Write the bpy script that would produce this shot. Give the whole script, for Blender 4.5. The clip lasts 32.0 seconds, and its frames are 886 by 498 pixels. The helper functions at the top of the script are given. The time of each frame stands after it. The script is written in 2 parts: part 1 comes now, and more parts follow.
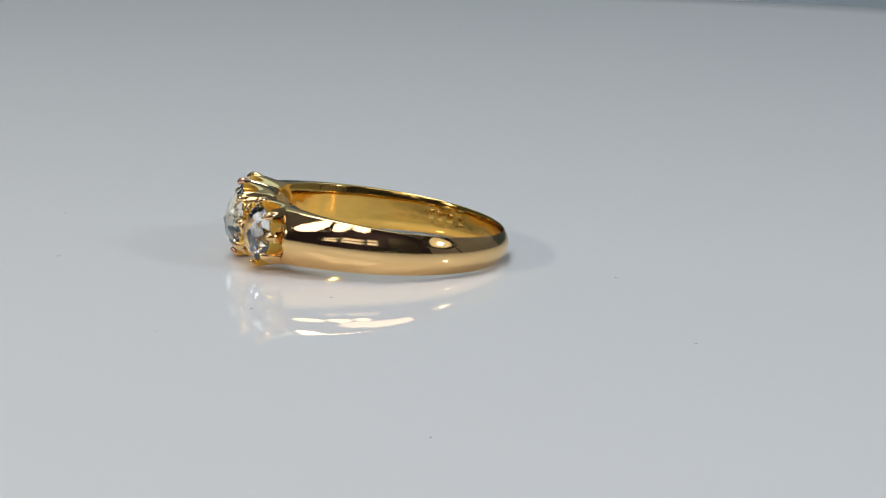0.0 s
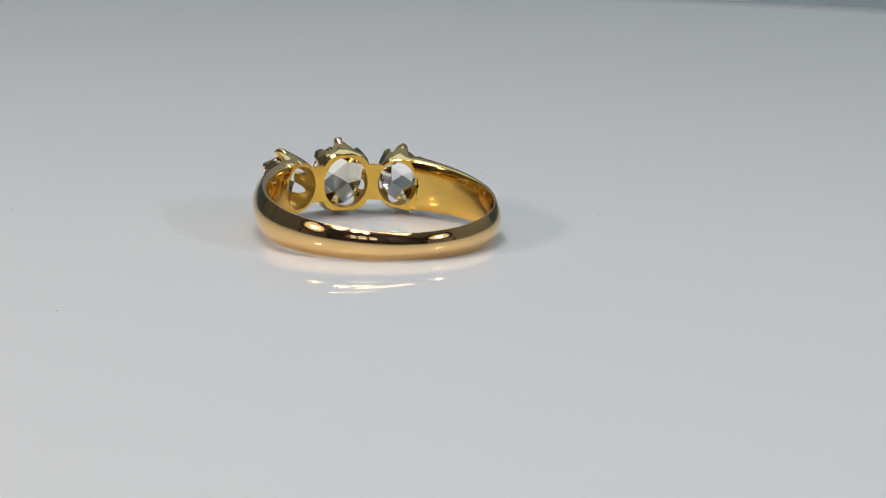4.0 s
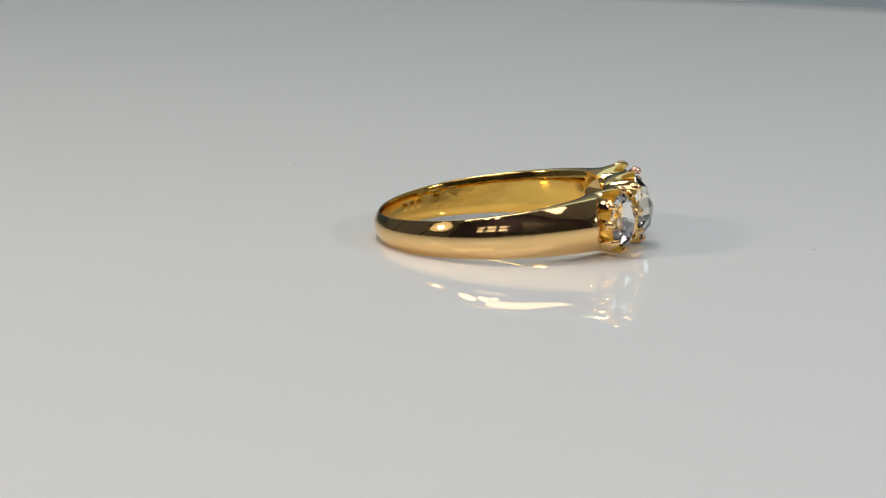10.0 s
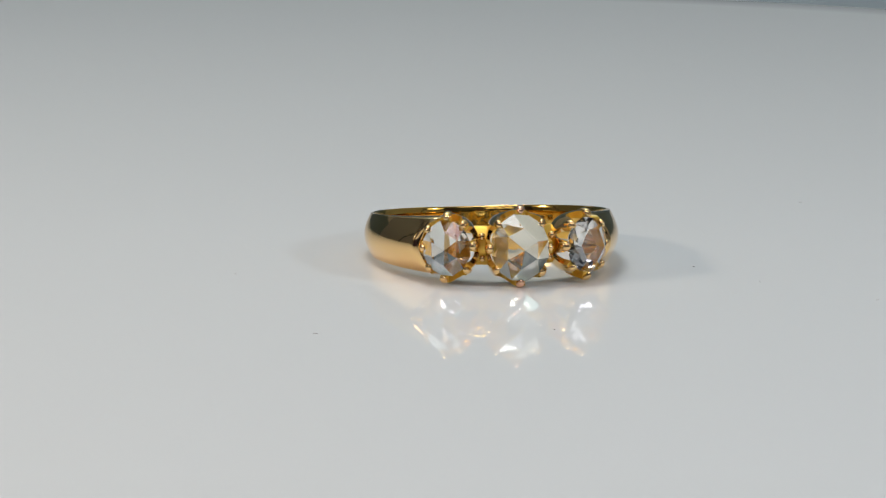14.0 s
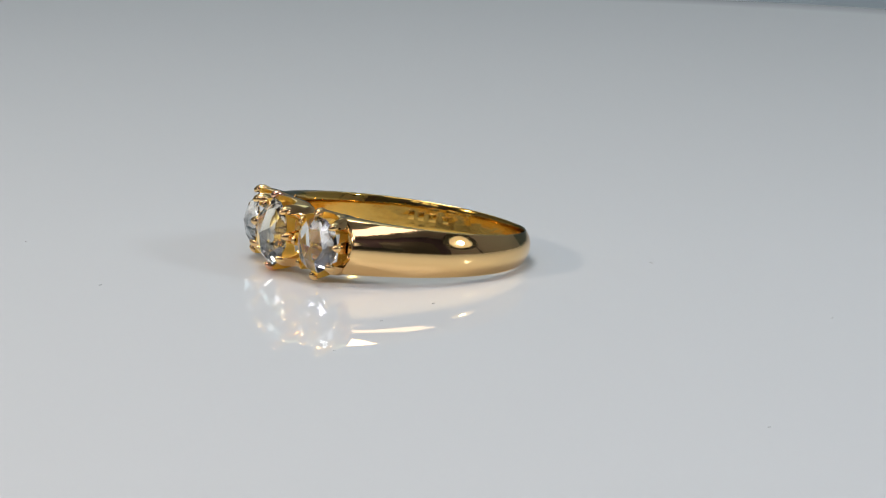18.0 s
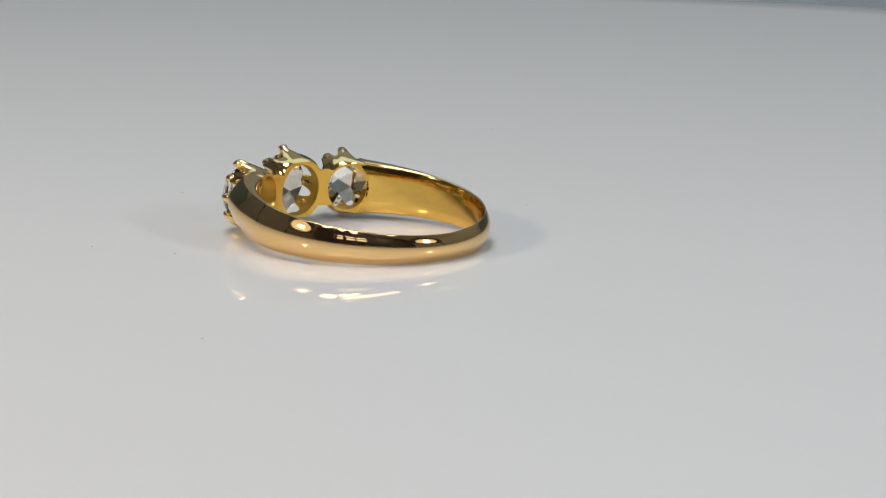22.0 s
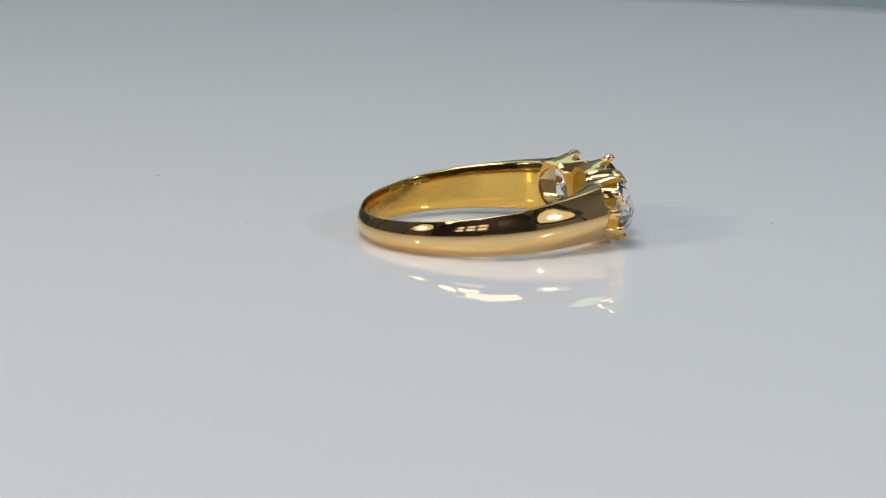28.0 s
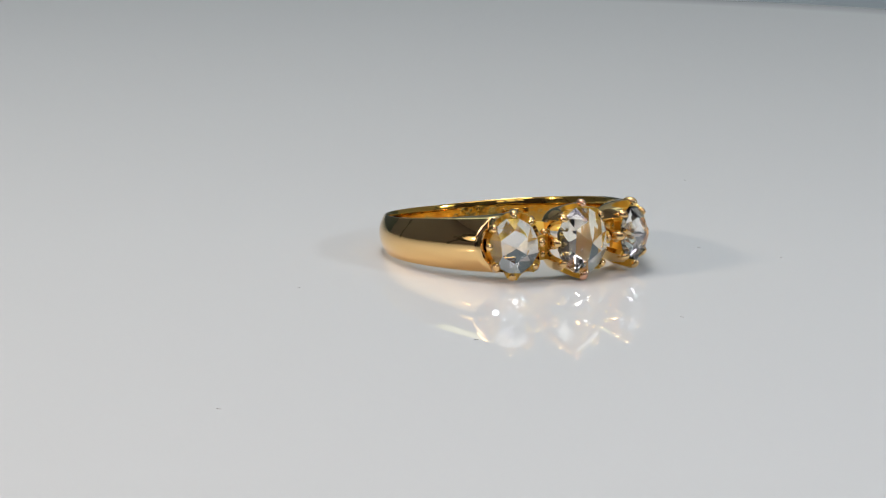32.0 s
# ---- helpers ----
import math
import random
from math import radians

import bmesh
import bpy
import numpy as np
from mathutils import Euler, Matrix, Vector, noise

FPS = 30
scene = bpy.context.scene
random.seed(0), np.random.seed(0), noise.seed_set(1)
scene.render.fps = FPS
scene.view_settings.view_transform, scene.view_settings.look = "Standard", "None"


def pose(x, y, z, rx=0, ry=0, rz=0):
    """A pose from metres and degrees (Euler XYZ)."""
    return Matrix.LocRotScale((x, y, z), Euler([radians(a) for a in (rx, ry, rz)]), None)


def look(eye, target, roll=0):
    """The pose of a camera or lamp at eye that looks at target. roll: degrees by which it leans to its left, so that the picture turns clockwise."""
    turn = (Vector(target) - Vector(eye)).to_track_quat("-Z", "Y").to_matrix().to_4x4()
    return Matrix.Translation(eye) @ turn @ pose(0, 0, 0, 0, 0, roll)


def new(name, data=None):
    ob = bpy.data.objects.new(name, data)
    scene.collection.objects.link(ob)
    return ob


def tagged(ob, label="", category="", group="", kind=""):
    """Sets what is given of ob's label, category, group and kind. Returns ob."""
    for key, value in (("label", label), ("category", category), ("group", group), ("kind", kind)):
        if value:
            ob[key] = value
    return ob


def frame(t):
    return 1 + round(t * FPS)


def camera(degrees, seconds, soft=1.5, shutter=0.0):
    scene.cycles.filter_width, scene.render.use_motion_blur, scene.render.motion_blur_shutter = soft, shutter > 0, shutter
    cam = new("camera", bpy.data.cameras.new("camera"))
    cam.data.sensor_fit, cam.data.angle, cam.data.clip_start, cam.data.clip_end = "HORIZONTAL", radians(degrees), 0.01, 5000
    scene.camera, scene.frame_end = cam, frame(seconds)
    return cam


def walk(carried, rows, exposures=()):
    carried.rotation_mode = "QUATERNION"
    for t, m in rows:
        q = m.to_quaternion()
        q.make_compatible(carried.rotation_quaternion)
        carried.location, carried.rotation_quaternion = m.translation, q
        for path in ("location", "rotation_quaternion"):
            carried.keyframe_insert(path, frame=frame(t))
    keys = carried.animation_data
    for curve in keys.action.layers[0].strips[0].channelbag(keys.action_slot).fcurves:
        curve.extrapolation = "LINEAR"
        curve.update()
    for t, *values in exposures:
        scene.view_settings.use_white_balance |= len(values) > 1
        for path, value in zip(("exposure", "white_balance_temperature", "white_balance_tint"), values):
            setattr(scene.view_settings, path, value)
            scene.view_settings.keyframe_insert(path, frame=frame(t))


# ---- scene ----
MM = 0.001

# ---- camera ----
cam = camera(13.876, 32.0, soft=1.2)
EYE = (0.0, -0.300, 0.06194)
CAM_POSE = pose(*EYE, 90 - 11.706, 0, -0.103) @ pose(0, 0, 0, 0, 0, 0.974)
# the phone drifts in brightness and white balance: seconds, stops, kelvin, tint
EXPOSURES = [
    (0, -0.177, 5895, 8.4), (1, -0.142, 5935, 8.6), (2, -0.09, 5965, 8.9), (5, -0.09, 6035, 9.3), (7, -0.09, 6105, 9.7),
    (9, -0.107, 6185, 8.6), (11, -0.107, 6325, 8.0), (13, -0.073, 6285, 8.5), (14, -0.107, 6085, 7.2), (15, -0.107, 6005, 8.3),
    (18, -0.09, 5965, 8.9), (19, -0.142, 5965, 8.9), (20, -0.124, 6035, 9.3), (21, -0.073, 6105, 9.7), (23, -0.073, 6245, 9.1),
    (25, -0.124, 6325, 8.0), (28, -0.124, 5935, 7.9), (30, -0.124, 5965, 8.9), (31, -0.107, 6035, 9.3), (32, -0.039, 6105, 9.7),
]
walk(cam, [(0.0, CAM_POSE), (32.0, CAM_POSE)], EXPOSURES)

# ---- the turn of the table ----
PERIOD = 19.069      # seconds for one turn, clockwise seen from above
FACING = 14.578      # the stones face the camera at this time
# the motor runs a little unevenly: seconds, and seconds ahead of an even turn
UNEVEN = ((0.0, -0.05), (5.0, 0.03), (9.0, 0.0), (13.5, 0.0), (15.4, 0.03), (18.0, -0.11), (21.0, -0.07), (24.0, 0.06), (28.0, -0.03), (32.0, 0.0))


def turn_at(t):
    ahead = 0.0
    for (t0, a0), (t1, a1) in zip(UNEVEN, UNEVEN[1:]):
        if t0 <= t <= t1:
            ahead = a0 + (a1 - a0) * (0.5 - 0.5 * math.cos(math.pi * (t - t0) / (t1 - t0)))
    return pose(0, 0, 0, 0, 0, -360.0 * (t + ahead - FACING) / PERIOD)


# ---- world and lights ----
world = bpy.data.worlds.new("room_air")
scene.world = world
world.use_nodes = True
world.node_tree.nodes["Background"].inputs["Color"].default_value = (0.75, 0.85, 1.0, 1)
world.node_tree.nodes["Background"].inputs["Strength"].default_value = 0.02


def area_lamp(name, place, aim, width, height, watts, colour, shape="RECTANGLE"):
    data = bpy.data.lights.new(name, "AREA")
    data.shape, data.size, data.size_y = shape, width, height
    data.energy, data.color = watts, colour
    ob = new(name, data)
    ob.matrix_world = look(place, aim)
    return ob


LAMPS = [
    # name, place, aim, width, height, watts, colour
    ("lamp_light_left", (-0.285, -0.15, 0.165), (0, 0, 0), 0.034, 0.034, 0.49, (1.0, 0.81, 0.62), "DISK"),
    ("lamp_light_right", (0.285, -0.15, 0.165), (0, 0, 0), 0.034, 0.034, 0.32, (0.86, 0.94, 1.0), "DISK"),
    ("overhead_light", (-0.05, 0.03, 0.325), (-0.02, 0.04, 0), 0.14, 0.14, 0.51, (1.0, 0.94, 0.87), "DISK"),
    ("lamp_panel_light", (-0.298, -0.349, 0.52), (0, 0, 0), 0.15, 0.20, 0.30, (1.0, 0.92, 0.95), "ELLIPSE"),
    ("lamp_panel_light", (-0.163, -0.413, 0.52), (0, 0, 0), 0.10, 0.16, 0.16, (1.0, 0.92, 0.95), "ELLIPSE"),
    ("lamp_panel_light", (-0.073, -0.456, 0.52), (0, 0, 0), 0.08, 0.13, 0.105, (1.0, 0.92, 0.95), "ELLIPSE"),
    # unseen fill, added and tinted cyan to cool the far side of the plate
    ("ceiling_fill_north", (0.0, 1.00, 1.66), (0.0, 1.00, 0), 2.6, 0.9, 7.6, (0.71, 0.95, 0.97), "RECTANGLE"),
    ("ceiling_light_south", (0.25, -0.95, 1.66), (0.25, -0.95, 0), 1.3, 0.5, 5.5, (0.98, 0.91, 1.0), "RECTANGLE"),
]
for row in LAMPS:
    area_lamp(*row)


# ---- materials ----
def material(name, colour, rough=0.5, metal=0.0, **more):
    m = bpy.data.materials.new(name)
    m.use_nodes = True
    b = m.node_tree.nodes["Principled BSDF"]
    b.inputs["Base Color"].default_value = (*colour, 1)
    b.inputs["Roughness"].default_value = rough
    b.inputs["Metallic"].default_value = metal
    for k, v in more.items():
        b.inputs[k.replace("_", " ")].default_value = v
    return m


def node(m, kind, **values):
    n = m.node_tree.nodes.new(kind)
    for k, v in values.items():
        n.inputs[k].default_value = v
    return n


def link(m, a, b):
    m.node_tree.links.new(a, b)


def vary(m, scale, low, high, socket="Roughness", detail=6.0, bump=0.0, bump_scale=None, stretch=(1, 1, 1)):
    """Noise in the object's own space that drives one value of a material, and a fine relief."""
    b = m.node_tree.nodes["Principled BSDF"]
    co = node(m, "ShaderNodeTexCoord")
    mp = node(m, "ShaderNodeMapping")
    mp.inputs["Scale"].default_value = stretch
    link(m, co.outputs["Object"], mp.inputs["Vector"])
    n = node(m, "ShaderNodeTexNoise", Scale=scale, Detail=detail)
    link(m, mp.outputs["Vector"], n.inputs["Vector"])
    if socket:
        r = node(m, "ShaderNodeMapRange")
        r.inputs["From Min"].default_value, r.inputs["From Max"].default_value = 0.3, 0.7
        r.inputs["To Min"].default_value, r.inputs["To Max"].default_value = low, high
        link(m, n.outputs["Fac"], r.inputs["Value"])
        link(m, r.outputs["Result"], b.inputs[socket])
    if bump:
        n2 = node(m, "ShaderNodeTexNoise", Scale=bump_scale or scale * 4, Detail=4.0)
        link(m, mp.outputs["Vector"], n2.inputs["Vector"])
        bp = node(m, "ShaderNodeBump", Strength=1.0, Distance=bump)
        link(m, n2.outputs["Fac"], bp.inputs["Height"])
        link(m, bp.outputs["Normal"], b.inputs["Normal"])
    return m


GOLD = vary(material("polished_gold", (0.83, 0.565, 0.25), 0.06, 1.0), 900, 0.03, 0.10, bump=0.000030, bump_scale=300)
# worn relief is real; the deeper amber stands for repeated reflections within the band
GOLD_IN = vary(material("worn_gold_inside_bounce", (0.82, 0.525, 0.12), 0.08, 1.0), 500, 0.05, 0.12, bump=0.00012, bump_scale=190)
# yellow glow of gold lighting gold in the bowls, put into the base colour
SATIN = vary(material("satin_gold_bounce", (0.88, 0.58, 0.11), 0.45, 1.0), 700, 0.38, 0.52, bump=0.00005, bump_scale=500)
ROSE = vary(material("rose_gold_tip", (0.86, 0.52, 0.34), 0.12, 1.0), 900, 0.08, 0.18)
DIAMOND = material("clear_diamond", (0.99, 0.975, 0.94), 0.0, 0.0, Transmission_Weight=1.0, IOR=1.85, Specular_IOR_Level=1.0)
DIAMOND_WARM = material("faint_yellow_diamond", (0.99, 0.96, 0.84), 0.0, 0.0, Transmission_Weight=1.0, IOR=1.85, Specular_IOR_Level=1.0)
ACRYLIC = vary(material("white_acrylic", (0.78, 0.78, 0.77), 0.005, 0.0, IOR=1.65), 60, 0.002, 0.008, bump=0.000001, bump_scale=90)
SPECK = material("grey_dust", (0.45, 0.43, 0.42), 0.8)
WALL = vary(material("pale_paint", (0.82, 0.75, 0.77), 0.8), 8, 0.7, 0.9, bump=0.0004, bump_scale=300)
NORTH_WALL = vary(material("grey_paint", (0.28, 0.355, 0.37), 0.8), 8, 0.7, 0.9, bump=0.0004, bump_scale=300)
# for the added upper north wall that brightens upward-facing gold
PALE_UPPER = vary(material("cream_bounce_paint", (0.86, 0.81, 0.77), 0.8), 8, 0.7, 0.9, bump=0.0004, bump_scale=300)
PLUM_WALL = vary(material("plum_grey_paint", (0.40, 0.36, 0.375), 0.8), 8, 0.7, 0.9, bump=0.0004, bump_scale=300)
DARK_WALL = vary(material("dark_grey_paint", (0.125, 0.09, 0.14), 0.8), 8, 0.7, 0.9, bump=0.0004, bump_scale=300)
WOOD = vary(material("dark_table", (0.12, 0.11, 0.10), 0.4), 14, 0.3, 0.5, stretch=(1, 8, 1))
LAMINATE = vary(material("pale_grey_laminate", (0.62, 0.63, 0.64), 0.5), 14, 0.4, 0.6)
FLOORING = vary(material("pale_flooring", (0.66, 0.62, 0.57), 0.4), 9, 0.3, 0.5, stretch=(1, 6, 1))
CEIL = vary(material("white_ceiling", (0.88, 0.84, 0.86), 0.9), 8, 0.8, 0.95)
FRAME = vary(material("dark_window_frame", (0.10, 0.09, 0.085), 0.5), 40, 0.4, 0.6)
DAYLIGHT = material("pale_daylight", (0, 0, 0), 1.0, 0.0, Emission_Color=(1.0, 0.93, 0.94, 1), Emission_Strength=1.3)
GLOW_WARM = material("warm_lamp_diffuser", (0.8, 0.8, 0.8), 0.6, 0.0, Emission_Color=(1.0, 0.84, 0.55, 1), Emission_Strength=0.55)
GLOW_COOL = material("cool_lamp_diffuser", (0.8, 0.8, 0.8), 0.6, 0.0, Emission_Color=(1.0, 0.88, 0.66, 1), Emission_Strength=0.55)
WHITE = vary(material("white_plastic", (0.75, 0.75, 0.74), 0.4), 200, 0.3, 0.5)
STEEL = vary(material("brushed_steel", (0.5, 0.5, 0.5), 0.3, 1.0), 300, 0.25, 0.4)
BLACK = vary(material("black_plastic", (0.02, 0.02, 0.022), 0.4), 300, 0.3, 0.5)


# ---- building helpers ----
def finish(bm, sharp=38.0):
    bmesh.ops.recalc_face_normals(bm, faces=bm.faces)
    for f in bm.faces:
        f.smooth = True
    for e in bm.edges:
        if len(e.link_faces) == 2 and e.calc_face_angle(0.0) > radians(sharp):
            e.smooth = False


def part(name, bm, mat, parent=None, label="", sharp=38.0):
    finish(bm, sharp)
    me = bpy.data.meshes.new(name)
    bm.to_mesh(me)
    bm.free()
    me.materials.append(mat)
    ob = new(name, me)
    if parent is not None:
        ob.parent = parent
    if label:
        tagged(ob, label)
    return ob


def loft(bm, rings, close=True, caps=True):
    """Skin over rings of points of equal count."""
    vs = [[bm.verts.new(p) for p in r] for r in rings]
    n = len(vs[0])
    for a, b in zip(vs, vs[1:]):
        for i in range(n if close else n - 1):
            bm.faces.new((a[i], a[(i + 1) % n], b[(i + 1) % n], b[i]))
    if caps:
        bm.faces.new(vs[0][::-1])
        bm.faces.new(vs[-1])
    return vs


def box(bm, size, m=Matrix()):
    r = bmesh.ops.create_cube(bm, size=1.0, matrix=m @ Matrix.Diagonal((*size, 1)))
    return r["verts"]


def bevelled(bm, width, segments=2):
    bmesh.ops.bevel(bm, geom=bm.edges[:], offset=width, segments=segments, affect="EDGES", profile=0.5)


def tube(bm, a, b, r, n=16):
    a, b = Vector(a), Vector(b)
    turn = (b - a).to_track_quat("Z", "Y").to_matrix()
    rows = []
    for p in (a, b):
        rows.append([p + turn @ Vector((r * math.cos(2 * math.pi * i / n), r * math.sin(2 * math.pi * i / n), 0)) for i in range(n)])
    loft(bm, rows)


def lathe(bm, prof, n=48, m=Matrix()):
    loft(bm, [[m @ Vector((r * math.cos(2 * math.pi * i / n), r * math.sin(2 * math.pi * i / n), z)) for i in range(n)] for r, z in prof])


# ---- room ----
def wall(name, size, place, mat):
    bm = bmesh.new()
    box(bm, size)
    ob = part(name, bm, mat)
    ob.location = place
    return tagged(ob, kind="structure")


FLOOR_Z = -0.79
SOUTH = -1.65
WIN = (-0.85, 0.12, 0.55, 1.15)     # window opening: west, east, sill, head
wall("floor", (4.0, 4.0, 0.1), (0, 0, FLOOR_Z - 0.05), FLOORING)
wall("wall_north", (3.7, 0.1, 1.35), (0, 1.60, FLOOR_Z + 0.675), NORTH_WALL)
# unseen pale upper wall, added as a reflector for the collets and band edges
wall("wall_north_bounce", (3.7, 0.1, 1.15), (0, 1.60, FLOOR_Z + 1.925), PALE_UPPER)
wall("wall_west", (0.1, 3.4, 2.5), (-1.8, -0.05, FLOOR_Z + 1.25), PLUM_WALL)
wall("wall_east", (0.1, 3.4, 2.5), (1.8, -0.05, FLOOR_Z + 1.25), WALL)
wall("ceiling", (4.0, 4.0, 0.1), (0, 0, FLOOR_Z + 2.55), CEIL)


def build_south_wall():
    x0, x1, z0, z1 = WIN
    top = FLOOR_Z + 2.5
    bm = bmesh.new()
    for a, b, c, d in ((-1.75, x0, FLOOR_Z, top), (x1, 1.75, FLOOR_Z, top), (x0, x1, FLOOR_Z, z0), (x0, x1, z1, top)):
        box(bm, (b - a, 0.12, d - c), pose((a + b) / 2, 0, (c + d) / 2))
    ob = part("wall_south", bm, DARK_WALL)
    ob.location = (0, SOUTH, 0)
    tagged(ob, kind="structure")
    win = tagged(new("window_1"), kind="structure")
    win.location = (0, SOUTH, 0)
    bm = bmesh.new()
    for a, b, c, d in ((x0, x0 + 0.05, z0, z1), (x1 - 0.05, x1, z0, z1), (x0 + 0.05, x1 - 0.05, z0, z0 + 0.05), (x0 + 0.05, x1 - 0.05, z1 - 0.05, z1)):
        box(bm, (b - a, 0.06, d - c), pose((a + b) / 2, 0, (c + d) / 2))
    part("window_frame", bm, FRAME, win)
    for k in (1, 2):
        x = x0 + (x1 - x0) * k / 3
        bm = bmesh.new()
        box(bm, (0.07, 0.055, z1 - z0 - 0.1), pose(x, 0, (z0 + z1) / 2))
        part("mullion", bm, FRAME, win)
    bm = bmesh.new()
    box(bm, (x1 - x0 - 0.1, 0.05, 0.05), pose((x0 + x1) / 2, 0, z0 + 0.32))
    part("transom", bm, FRAME, win)
    bm = bmesh.new()
    box(bm, (x1 - x0 + 1.2, 0.02, z1 - z0 + 1.2), pose((x0 + x1) / 2, SOUTH - 0.45, (z0 + z1) / 2))
    tagged(part("backdrop", bm, DAYLIGHT), kind="structure")


build_south_wall()


def build_door():
    door = tagged(new("door_1"), "dark stained wooden door, closed", kind="structure")
    door.location = (0.80, SOUTH + 0.06, FLOOR_Z)
    bm = bmesh.new()
    box(bm, (0.86, 0.04, 2.04), pose(0, 0.022, 1.02))
    bevelled(bm, 0.004)
    part("leaf", bm, WOOD, door)
    for z in (0.55, 1.45):
        bm = bmesh.new()
        box(bm, (0.58, 0.012, 0.70), pose(0, 0.048, z))
        bevelled(bm, 0.004)
        part("panel", bm, WOOD, door)
    bm = bmesh.new()
    tube(bm, (-0.36, 0.042, 1.0), (-0.36, 0.085, 1.0), 0.011)
    tube(bm, (-0.37, 0.085, 1.0), (-0.26, 0.085, 1.0), 0.009)
    part("door_handle", bm, STEEL, door, "brushed steel lever handle")


build_door()


def build_table():
    root = tagged(new("work_table"), "work table with a pale grey laminate top on dark wooden legs", "table")
    root.location = (0, 0, FLOOR_Z)
    bm = bmesh.new()
    box(bm, (1.5, 1.1, 0.03), pose(0, 0, 0.735))
    bevelled(bm, 0.004)
    part("tabletop", bm, LAMINATE, root)
    for x in (-0.68, 0.68):
        for y in (-0.48, 0.48):
            bm = bmesh.new()
            box(bm, (0.05, 0.05, 0.72), pose(x, y, 0.36))
            part("leg", bm, WOOD, root)
    return root


build_table()


def build_turntable():
    """White glossy disc, 300 mm across, on a black foot."""
    root = tagged(new("turntable"), "round glossy white acrylic display turntable, slowly turning", "turntable")
    R, H = 0.1650, 0.008
    prof = [(0.0005, 0), (0.04, 0), (0.09, 0), (0.13, 0), (0.155, 0), (R - 0.004, 0), (R - 0.003, -0.00012), (R - 0.0018, -0.0006), (R - 0.0007, -0.0016), (R, -0.003), (R, -H), (0.0005, -H)]
    n = 192
    bm = bmesh.new()
    loft(bm, [[(r * math.cos(2 * math.pi * i / n), r * math.sin(2 * math.pi * i / n), z) for i in range(n)] for r, z in prof])
    part("plate", bm, ACRYLIC, root)
    bm = bmesh.new()
    loft(bm, [[(r * math.cos(2 * math.pi * i / 96), r * math.sin(2 * math.pi * i / 96), z) for i in range(96)]
              for r, z in ((0.098, -0.0395), (0.10, -0.038), (0.10, -0.012), (0.097, -0.0082))])
    part("foot", bm, BLACK, root, "black plastic motor base")
    rnd = random.Random(5)
    for k in range(10):
        a, r = rnd.uniform(0, 2 * math.pi), 0.018 + 0.05 * rnd.random() ** 0.7
        bm = bmesh.new()
        l, w = rnd.uniform(0.00012, 0.0004), rnd.uniform(0.00004, 0.00008)
        box(bm, (l, w, 0.00004), pose(r * math.cos(a), r * math.sin(a), 0.00002, 0, 0, rnd.uniform(0, 180)))
        part("dust_speck", bm, SPECK, root)
    return root


turntable = build_turntable()
TABLE_TOP = FLOOR_Z + 0.75


def build_desk_lamp(place, aim, glow, foot, label):
    """A dish lamp on a bent arm; its light is the disc in front of the diffuser."""
    root = tagged(new("desk_lamp"), label, "lamp", "lamps beside the turntable")
    root.location = (*foot, TABLE_TOP)
    off = -Vector((*foot, TABLE_TOP))
    m = Matrix.Translation(off) @ look(place, aim)
    bm = bmesh.new()
    lathe(bm, [(0.02, 0.075), (0.045, 0.07), (0.08, 0.03), (0.095, 0.004), (0.092, 0.004), (0.077, 0.028), (0.043, 0.066), (0.0005, 0.068)], m=m)
    part("shade", bm, BLACK, root)
    bm = bmesh.new()
    lathe(bm, [(0.0005, 0.022), (0.066, 0.020), (0.066, 0.024), (0.0005, 0.026)], m=m)
    part("diffuser", bm, glow, root, "glowing lamp diffuser")
    bm = bmesh.new()
    lathe(bm, [(0.06, 0.0), (0.06, 0.012), (0.055, 0.016), (0.0005, 0.016)], m=Matrix())
    part("base", bm, BLACK, root)
    back = m @ Vector((0, 0, 0.072))
    elbow = Vector((back.x * 0.5, back.y * 0.5 , back.z + 0.10))
    for a, b in (((0, 0, 0.014), elbow), (elbow, back)):
        bm = bmesh.new()
        tube(bm, a, b, 0.006)
        part("arm", bm, BLACK, root)
    return root


build_desk_lamp((-0.285, -0.15, 0.165), (0, 0, 0), GLOW_WARM, (-0.42, -0.10), "black dish desk lamp with warm glowing diffuser on the table")
build_desk_lamp((0.285, -0.15, 0.165), (0, 0, 0), GLOW_COOL, (0.42, -0.10), "black dish desk lamp with pale glowing diffuser on the table")


def build_panel_lamp(name, label, heads, foot):
    """Flat oval lamp heads, open towards their light, on one post. A head: place, aim, width, height."""
    root = tagged(new(name), label, "lamp")
    root.location = (*foot, TABLE_TOP)
    off = Matrix.Translation(-Vector((*foot, TABLE_TOP)))
    bm = bmesh.new()
    box(bm, (0.14, 0.10, 0.012), pose(0, 0, 0.006))
    bevelled(bm, 0.003)
    part("base", bm, BLACK, root)
    top = max((off @ Vector(h[0])).z for h in heads) + 0.04
    bm = bmesh.new()
    tube(bm, (0, 0, 0.012), (0, 0, top), 0.007)
    part("post", bm, BLACK, root)
    for place, aim, w, h in heads:
        m = off @ look(place, aim)
        flat = m @ Matrix.Diagonal((w / 2 + 0.012, h / 2 + 0.012, 1, 1))
        bm = bmesh.new()
        lathe(bm, [(0.005, 0.026), (0.93, 0.026), (1.0, 0.02), (1.0, -0.004), (0.93, -0.004), (0.93, 0.010), (0.005, 0.010)], m=flat)
        part("housing", bm, BLACK, root)
        bm = bmesh.new()
        tube(bm, (0, 0, top - 0.004), m @ Vector((0, 0, 0.024)), 0.006)
        part("arm", bm, BLACK, root)
    return root


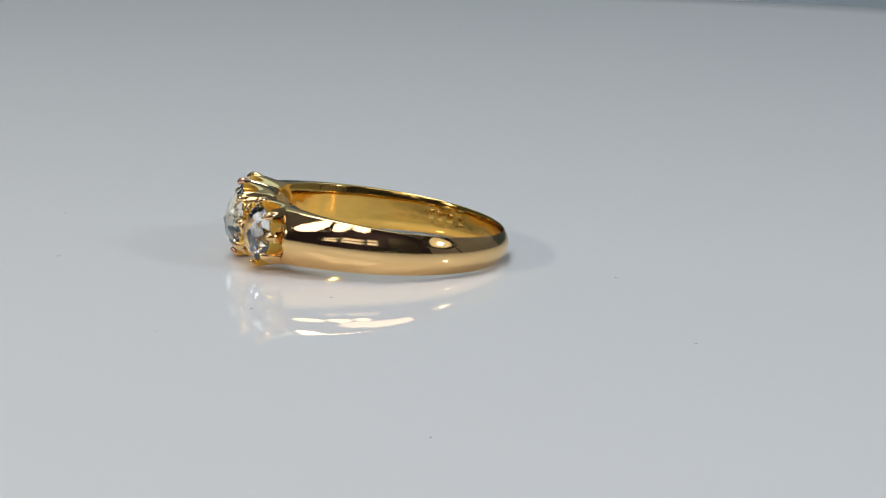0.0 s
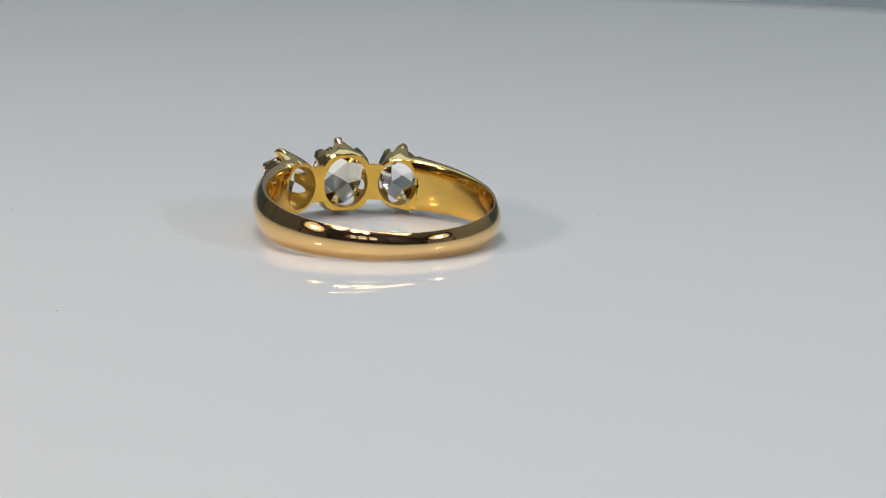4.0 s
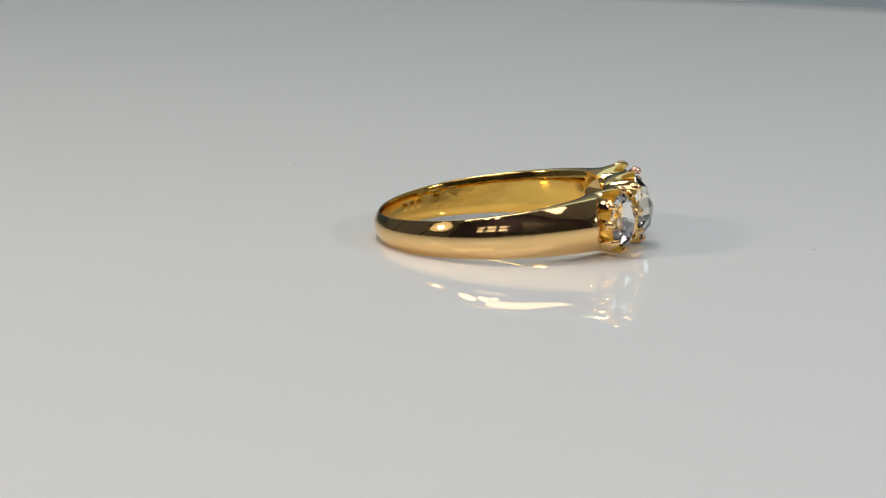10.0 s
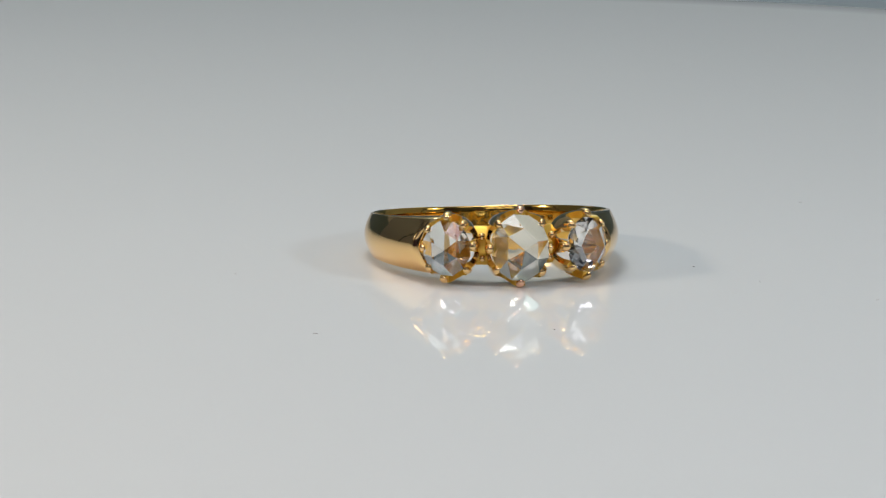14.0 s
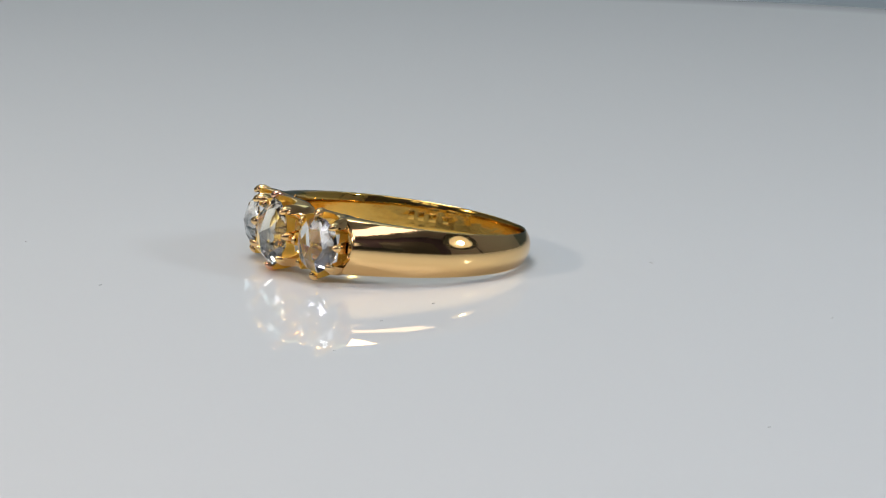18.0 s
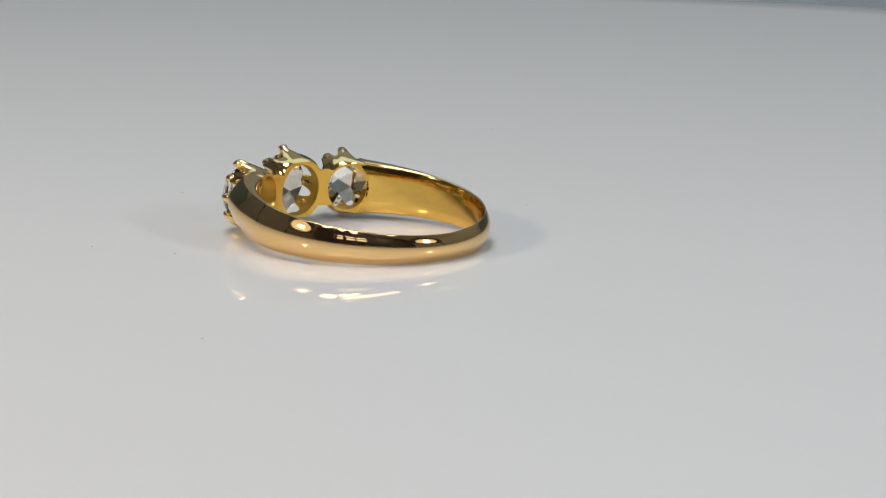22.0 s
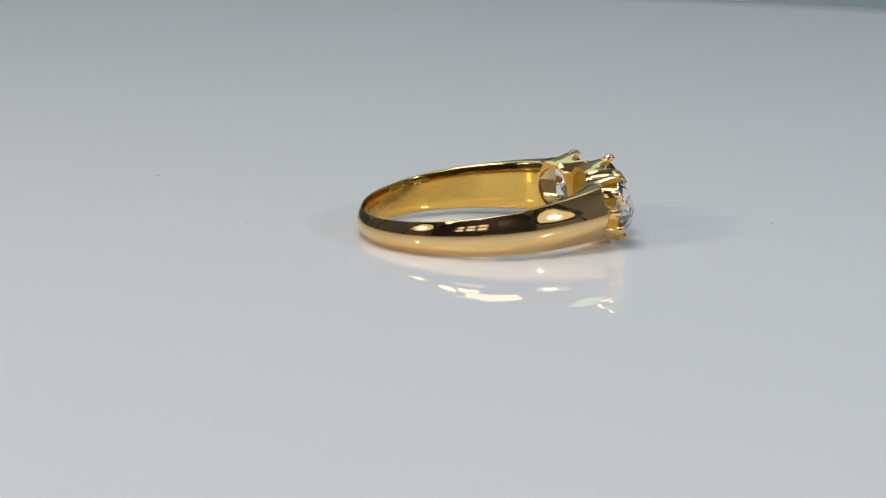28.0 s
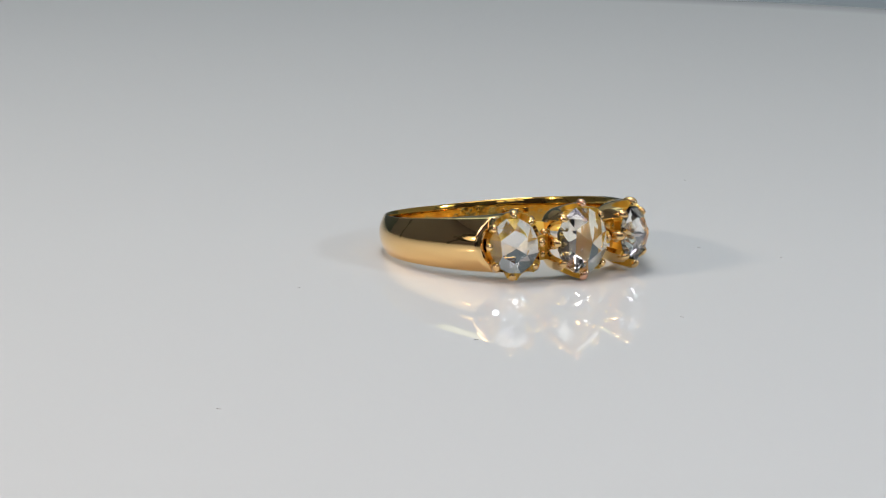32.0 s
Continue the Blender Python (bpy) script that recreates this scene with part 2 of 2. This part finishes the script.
build_panel_lamp("overhead_lamp", "small flat lamp on a post above the turntable", [((-0.05, 0.03, 0.325), (-0.02, 0.04, 0), 0.14, 0.14)], (-0.60, 0.25))
build_panel_lamp("panel_lamp", "black lamp with three oval heads on one post",
                 [(row[1], row[2], row[3], row[4]) for row in LAMPS if row[0] == "lamp_panel_light"], (-0.50, -0.50))


def build_ceiling_lamp(x, y, w, h):
    ob = tagged(new("ceiling_lamp"), "flat white ceiling lamp panel, unseen", "lamp", "ceiling lamp panels")
    ob.location = (x, y, FLOOR_Z + 2.5)
    bm = bmesh.new()
    box(bm, (w + 0.04, h + 0.04, 0.03), pose(0, 0, -0.016))
    part("frame", bm, WHITE, ob)
    return ob


# panel behind the added north fill light
build_ceiling_lamp(0.0, 1.00, 2.6, 0.9)
build_ceiling_lamp(0.25, -0.95, 1.3, 0.5)


def build_phone():
    """The dark slab that films, just behind the eye, on its stand."""
    root = tagged(new("phone_on_stand"), "black smartphone held in a small stand facing the turntable", "phone")
    root.location = (0.0, -0.33, TABLE_TOP)
    m = pose(0.045, 0.016, -TABLE_TOP + 0.052, -11.7)
    bm = bmesh.new()
    box(bm, (0.160, 0.008, 0.075), m)
    bevelled(bm, 0.003)
    part("phone", bm, BLACK, root)
    bm = bmesh.new()
    box(bm, (0.10, 0.012, 0.006), m @ pose(0, -0.002, -0.041))
    part("cradle", bm, STEEL, root)
    bm = bmesh.new()
    tube(bm, (0.045, 0.0, 0.01), (0.045, 0.012, -TABLE_TOP + 0.012), 0.006)
    part("post", bm, STEEL, root)
    bm = bmesh.new()
    lathe(bm, [(0.04, 0.0), (0.04, 0.009), (0.036, 0.012), (0.0005, 0.012)], m=pose(0.045, 0, 0))
    part("base", bm, BLACK, root)
    return root


build_phone()

# ---- the ring ----
RI = 9.58          # inner radius of the band, mm
BACK = 0.03        # depth of the cut back of a stone, in parts of its radius
AT = 27.5          # angle of the outer stones from the middle one, degrees


def band_width(a):
    """Axial width at angle a (degrees) from the head."""
    s = min(1.0, max(0.0, (180 - a) / 140))
    return 2.30 + 2.10 * s ** 1.3


def shoulder(a):
    """The shoulders run straight towards the head instead of round it."""
    return 1.0 * max(0.0, (76 - a) / 36) ** 2


def band_thick(a):
    s = min(1.0, max(0.0, (180 - a) / 140))
    return 0.64 + 1.13 * s ** 3.3 + shoulder(a)


def band_edge(a):
    """Height of the flat side of the band, which grows towards the head."""
    s = min(1.0, max(0.0, (180 - a) / 140))
    return 0.16 + 0.62 * s ** 3.0 + shoulder(a)


def cup(z):
    """Degrees by which the end of a shoulder reaches round the side of its collet."""
    return 11.9 - math.degrees(math.asin(max(0.0, 2.55 ** 2 - z * z) ** 0.5 / 12.4))


def build_shank(ring):
    bm = bmesh.new()
    rings = []
    n = 564
    for k in range(n + 1):
        a = 39.0 + (321.0 - 39.0) * k / n
        side = a if a <= 180 else 360 - a
        w, th = band_width(side), band_thick(side)
        prof = [(0.06, -w / 2 + 0.02), (0.0, -w / 2 + 0.12), (0, -w / 4), (0, 0), (0, w / 4), (0.0, w / 2 - 0.12), (0.06, w / 2 - 0.02)]
        edge = band_edge(side)
        # the seam of an old resizing
        seam = 0.010 * math.exp(-((a - 180.8) / 0.45) ** 2)
        th, edge = th - seam, edge - seam
        # the end is hollowed out round the collet
        end = min(1.0, max(0.0, (side - 39.0) / 3.2)) ** 0.6
        th, edge = th - 0.75 * (1 - end), edge - 0.35 * (1 - end)
        crown = 0.11 * (edge - 0.06)
        sides = [(0.06 + (edge - 0.06) * q, 4 * q * (1 - q) * crown) for q in (0.2, 0.4, 0.6, 0.8)]
        prof = [(r, -w / 2 - z) for r, z in reversed(sides)] + prof + [(r, w / 2 + z) for r, z in sides]
        power = 1.75 - 0.45 * min(1.0, max(0.0, (150 - side) / 80))
        for j in range(17):
            v = math.cos(math.pi * j / 16)
            prof.append((th - (th - edge) * (((v * v + 0.04) ** 0.5 - 0.2) / 0.82) ** power, w / 2 * v))
        near = max(0.0, 1 - (side - 39.0) / 30.0)
        sign = 1 if a <= 180 else -1
        row = []
        for r, z in prof:
            # the end is cupped round the collet
            b = radians(a - sign * near * cup(z))
            row.append((Vector((math.sin(b), -math.cos(b), 0)) * (RI + r) + Vector((0, 0, z))) * MM)
        rings.append(row)
    loft(bm, rings)
    bmesh.ops.recalc_face_normals(bm, faces=bm.faces)
    me = part("shank", bm, GOLD, ring, "polished yellow gold band with tapered shoulders", sharp=50)
    me.data.materials.append(GOLD_IN)
    for p in me.data.polygons:
        c = p.center
        if math.hypot(c.x, c.y) < (RI + 0.03) * MM:
            p.material_index = 1
    return me


def head_pose(angle):
    """A stone's own space: +z outward from the finger, x along the band, y along the ring's axis."""
    a = radians(angle)
    out = Vector((math.sin(a), -math.cos(a), 0))
    along = Vector((math.cos(a), math.sin(a), 0))
    up = Vector((0, 0, 1))
    m = Matrix((along, up, out)).transposed().to_4x4()
    m.translation = out * RI * MM
    return m


def build_collet(ring, angle, base, top, depth, claws, stone_r, stone_h, spin=0.0, big=(), hole=1.6, kx=1.0, side=0):
    """A carved cup with scoops between stout claws, open at the back, and the rose-cut stone in it."""
    m = head_pose(angle)
    n = 288
    wide = radians(9.5 * 2.3 / base)
    order = sorted(c % 360 for c in claws)

    def out_r(d):
        q = min(1.0, max(0.0, d / depth))
        return base + (top - base) * q ** 0.6 - 0.22 * q ** 7

    def skewed(co):
        # the outer stones face more forward than the gallery under them
        if abs(side) == 1:
            co.z += side * co.x * 0.02 * min(1.0, max(0.0, co.z / (depth * MM)))

    def outer(th):
        # the side of an outer collet that looks away from the middle stone
        return max(0.0, side * math.cos(th)) ** 0.7 if abs(side) == 1 else 0.0

    def rise(th):
        # 1 on a claw, and a round-bottomed opening between each two
        ang = math.degrees(th) % 360
        for a, b in zip(order, order[1:] + [order[0] + 360]):
            q = ang if ang >= a else ang + 360
            if a <= q < b:
                u = abs(q - (a + b) / 2) / ((b - a) / 2 - math.degrees(wide))
                if u >= 1:
                    return 1.0
                return 1 - (1 - u ** 2.0) ** 0.7
        return 1.0

    def rim(th):
        low = 0.40 + 0.10 * max(0.0, math.sin(th)) ** 2
        return depth * (low + (0.90 - low) * rise(th)) * (1 - 0.05 * outer(th))

    rows = []
    steps = 8
    for j in range(steps + 1):
        r = []
        for i in range(n):
            th = 2 * math.pi * i / n
            d = rim(th) * j / steps
            rr = out_r(d) * (1 - 0.10 * outer(th) * j / steps) - 0.04 * (1 - rise(th)) * (j / steps) ** 2
            if side == 2 or side * math.cos(th) > 0:
                # squared off where the shoulder of the band runs in
                rr *= 1 + (0.14 if side == 2 else 0.27) * math.sin(2 * th) ** 2 * (1 - j / steps) ** 0.8
            r.append((kx * rr * math.cos(th) * MM, rr * math.sin(th) * MM, d * MM))
        rows.append(r)
    for j in range(steps, -1, -1):
        r = []
        for i in range(n):
            th = 2 * math.pi * i / n
            d = rim(th) * j / steps
            rr = min(out_r(d) * (1 - 0.10 * outer(th) * j / steps) - (0.20 + 0.18 * min(1.0, 3.0 * j / steps)) - 0.04 * (1 - rise(th)) * (j / steps) ** 2, hole + (stone_r - 0.1 - hole) * min(1, d / (0.6 * depth)))
            r.append((kx * rr * math.cos(th) * MM, rr * math.sin(th) * MM, (d - (0.03 if j == steps else 0)) * MM))
        rows.append(r)
    bm = bmesh.new()

    def bent(p):
        # the back follows the inner curve of the band
        x, y, z = p
        return (x, y, z - x * x / (2 * RI * MM) * max(0.0, 1 - z / (depth * MM)))

    vs = [[bm.verts.new(bent(p)) for p in r] for r in rows]
    vs.append(vs[0])
    for a, b in zip(vs, vs[1:]):
        for i in range(n):
            bm.faces.new((a[i], a[(i + 1) % n], b[(i + 1) % n], b[i]))
    for v in bm.verts:
        skewed(v.co)
    collet = part("collet", bm, GOLD, ring, "open gold collet with scooped rim", sharp=35)
    collet.matrix_local = m
    collet.data.materials.append(SATIN)
    for p in collet.data.polygons:
        if p.normal.z < -0.6 or (p.normal.x * p.center.x + p.normal.y * p.center.y) < 0:
            p.material_index = 1
    # claws
    for k, ang in enumerate(claws):
        th = radians(ang)
        c, s = math.cos(th), math.sin(th)
        f = 1.2 if ang in big or abs(ang - 90) < 6 else 0.95 + 0.1 * ((k * 7) % 3)
        over = {90: 0.24, 270: -0.03}[ang] if ang in big else 0.0
        tp, dp = top - 0.30 * outer(th), depth - 0.10 * outer(th)
        grow = 1 - 0.08 * outer(th)
        path = [(out_r(dp * 0.35) * grow - 0.20, dp * 0.35, 0.14), (out_r(dp * 0.6) * grow - 0.26, dp * 0.6, 0.27), (tp - 0.28, dp * 0.8, 0.31 * f),
                (tp - 0.32 + over, dp - 0.28, 0.32 * f), (tp - 0.39 + over, dp - 0.12, 0.29 * f), (tp - 0.50 + over, dp + 0.02, 0.235 * f),
                (tp - 0.60 + over, dp + 0.08, 0.17 * f), (tp - 0.68 + over, dp + 0.11, 0.07 * f)]
        rings = []
        for i, (r, d, w) in enumerate(path):
            a0, a1 = path[max(0, i - 1)], path[min(len(path) - 1, i + 1)]
            tg = Vector((a1[0] - a0[0], 0, a1[1] - a0[1])).normalized()
            nr = Vector((tg.z, 0, -tg.x))
            rr = []
            for q in range(14):
                u = 2 * math.pi * q / 14
                p = Vector((r, 0, d)) + nr * (w * 0.85 * math.cos(u)) + Vector((0, 1, 0)) * (w * 1.1 * math.sin(u))
                rr.append((Vector((kx * (c * p.x - s * p.y), s * p.x + c * p.y, p.z))) * MM)
            rings.append(rr)
        bm = bmesh.new()
        loft(bm, rings)
        for v in bm.verts:
            skewed(v.co)
        if ang in big:
            part("claw", bm, ROSE, collet, "rose-coloured mended claw", sharp=70)
        else:
            part("claw", bm, GOLD, collet, sharp=70)
    stone = build_stone(collet, depth - 0.24, stone_r, stone_h, spin, kx, DIAMOND_WARM if side == 2 else DIAMOND)
    for v in stone.data.vertices:
        skewed(v.co)
    return collet


def build_stone(collet, g, stone_r, stone_h, spin, kx, mat):
    """Rose cut: two tiers of facets that meet in a low point, over a shallow cut back."""
    bm = bmesh.new()
    rnd = random.Random(int(spin))

    def tier(count, r, d, off, loose=0.0):
        row = []
        for i in range(count):
            a = 2 * math.pi * (i + off + rnd.uniform(-1, 1) * loose) / count + radians(spin)
            q = r * (1 + 0.02 * math.sin(3.1 * i + spin) + rnd.uniform(-1, 1) * loose * 0.4)
            row.append(bm.verts.new((kx * q * math.cos(a) * MM, q * math.sin(a) * MM, (d + rnd.uniform(-1, 1) * loose * 0.6) * MM)))
        return row

    keel = tier(6, stone_r * 0.45, g - BACK * stone_r - 0.12, 0.4, 0.05)
    low = tier(12, stone_r, g - 0.12, 0)
    gird = tier(12, stone_r, g, 0)
    mid = tier(6, stone_r * 0.60, g + stone_h * 0.68, 0.25, 0.10)
    apex = bm.verts.new((0.12 * MM, -0.08 * MM, (g + stone_h) * MM))
    end = bm.verts.new((-0.1 * MM, 0.1 * MM, (g - BACK * stone_r - 0.13) * MM))
    for i in range(12):
        j = (i + 1) % 12
        bm.faces.new((low[i], low[j], gird[j], gird[i]))
    for i in range(6):
        j = (i + 1) % 6
        a, b, c = 2 * i, 2 * i + 1, (2 * i + 2) % 12
        bm.faces.new((mid[i], mid[j], apex))
        bm.faces.new((gird[a], gird[b], mid[i]))
        bm.faces.new((gird[b], gird[c], mid[i]))
        bm.faces.new((gird[c], mid[j], mid[i]))
        bm.faces.new((keel[j], keel[i], end))
        bm.faces.new((low[b], low[a], keel[i]))
        bm.faces.new((low[c], low[b], keel[i]))
        bm.faces.new((low[c], keel[i], keel[j]))
    stone = part("diamond", bm, mat, collet, "clear rose-cut diamond" if mat is DIAMOND else "faintly yellow rose-cut diamond")
    for p in stone.data.polygons:
        p.use_smooth = False
    return stone


def build_bridge(ring, side):
    """The waist of gold that fills the corner between two collets."""
    bm = bmesh.new()
    rings = []
    h = 1.55
    for k in range(17):
        z = h * math.sin(math.pi / 2 * (-1 + k / 8))
        a0 = math.asin(0.92 * (2.33 ** 2 - z * z) ** 0.5 / RI)
        a1 = radians(AT) - math.asin(0.90 * (2.02 ** 2 - z * z) ** 0.5 / RI)
        thick = 1.35 - 0.75 * (abs(z) / h) ** 2
        q = []
        for i in range(7):
            a = side * (a0 + (a1 - a0) * i / 6)
            q.append((a, 0.0))
        for i in range(6, -1, -1):
            a = side * (a0 + (a1 - a0) * i / 6)
            q.append((a, thick))
        rings.append([((RI + r) * math.sin(a) * MM, -(RI + r) * math.cos(a) * MM, z * MM) for a, r in q])
    loft(bm, rings)
    bridge = part("bridge", bm, SATIN, ring, sharp=50)
    a = radians(side * AT * 0.53)
    for z, r, size in ((0.85, 1.75, 0.30), (-0.95, 1.35, 0.26)):
        bm = bmesh.new()
        at = Matrix.Translation(Vector(((RI + r) * math.sin(a), -(RI + r) * math.cos(a), z)) * MM)
        bmesh.ops.create_uvsphere(bm, u_segments=16, v_segments=10, radius=size * MM, matrix=at)
        part("bead", bm, GOLD, bridge)
    return bridge


def build_hallmarks(ring):
    """Worn stamps inside the band, too rubbed to be read."""
    rnd = random.Random(11)
    for a, z, w, h in ((136, 0.15, 0.5, 0.75), (141, 0.12, 0.5, 0.70), (146.5, 0.10, 0.6, 0.65), (-119, 0.2, 0.5, 0.8), (-124, 0.15, 0.5, 0.75), (-130, 0.1, 0.6, 0.7), (-137, 0.05, 0.5, 0.6)):
        bm = bmesh.new()
        box(bm, (w * MM, h * MM, 0.06 * MM), pose(0, 0, 0, 0, 0, rnd.uniform(-12, 12)))
        bevelled(bm, 0.027 * MM, 3)
        ob = part("hallmark", bm, GOLD_IN, ring, "worn stamped mark", sharp=80)
        ob.matrix_local = head_pose(a) @ Matrix.Translation((0, z * MM, -0.005 * MM))


def build_ring():
    ring = tagged(new("diamond_ring"), "yellow gold ring with three rose-cut diamonds, lying on the turntable", "ring")
    build_shank(ring)
    build_collet(ring, 0, 2.48, 3.22, 2.90, (90, 136, 180, 218, 270, 316, 0, 44), 2.74, 1.30, 12, (90, 270), 2.32, 0.875, 2)
    build_collet(ring, AT, 2.14, 2.94, 3.12, (92, 138, 180, 224, 268, 314, 0, 44), 2.27, 1.10, 40, (), 1.95, 0.88, 1)
    build_collet(ring, -AT, 2.14, 2.94, 3.12, (88, 50, 5, 318, 264, 224, 180, 140), 2.27, 1.10, 75, (), 1.95, 0.88, -1)
    build_bridge(ring, 1)
    build_bridge(ring, -1)
    build_hallmarks(ring)
    return ring


ring = build_ring()

# the ring lies on the back of its band and on the claws of its head
RING_AT = (3.58, -4.62, 2.118)
RING_LEAN = (-5.36, 0.33)


def ring_rest():
    return pose(RING_AT[0] * MM, RING_AT[1] * MM, RING_AT[2] * MM, RING_LEAN[0], -RING_LEAN[1], 0)


# ---- what moves ----
def motions():
    rest = ring_rest()
    rows = [k * 0.5 for k in range(65)]
    walk(ring, [(t, turn_at(t) @ rest) for t in rows])
    walk(turntable, [(t, turn_at(t)) for t in rows])


motions()
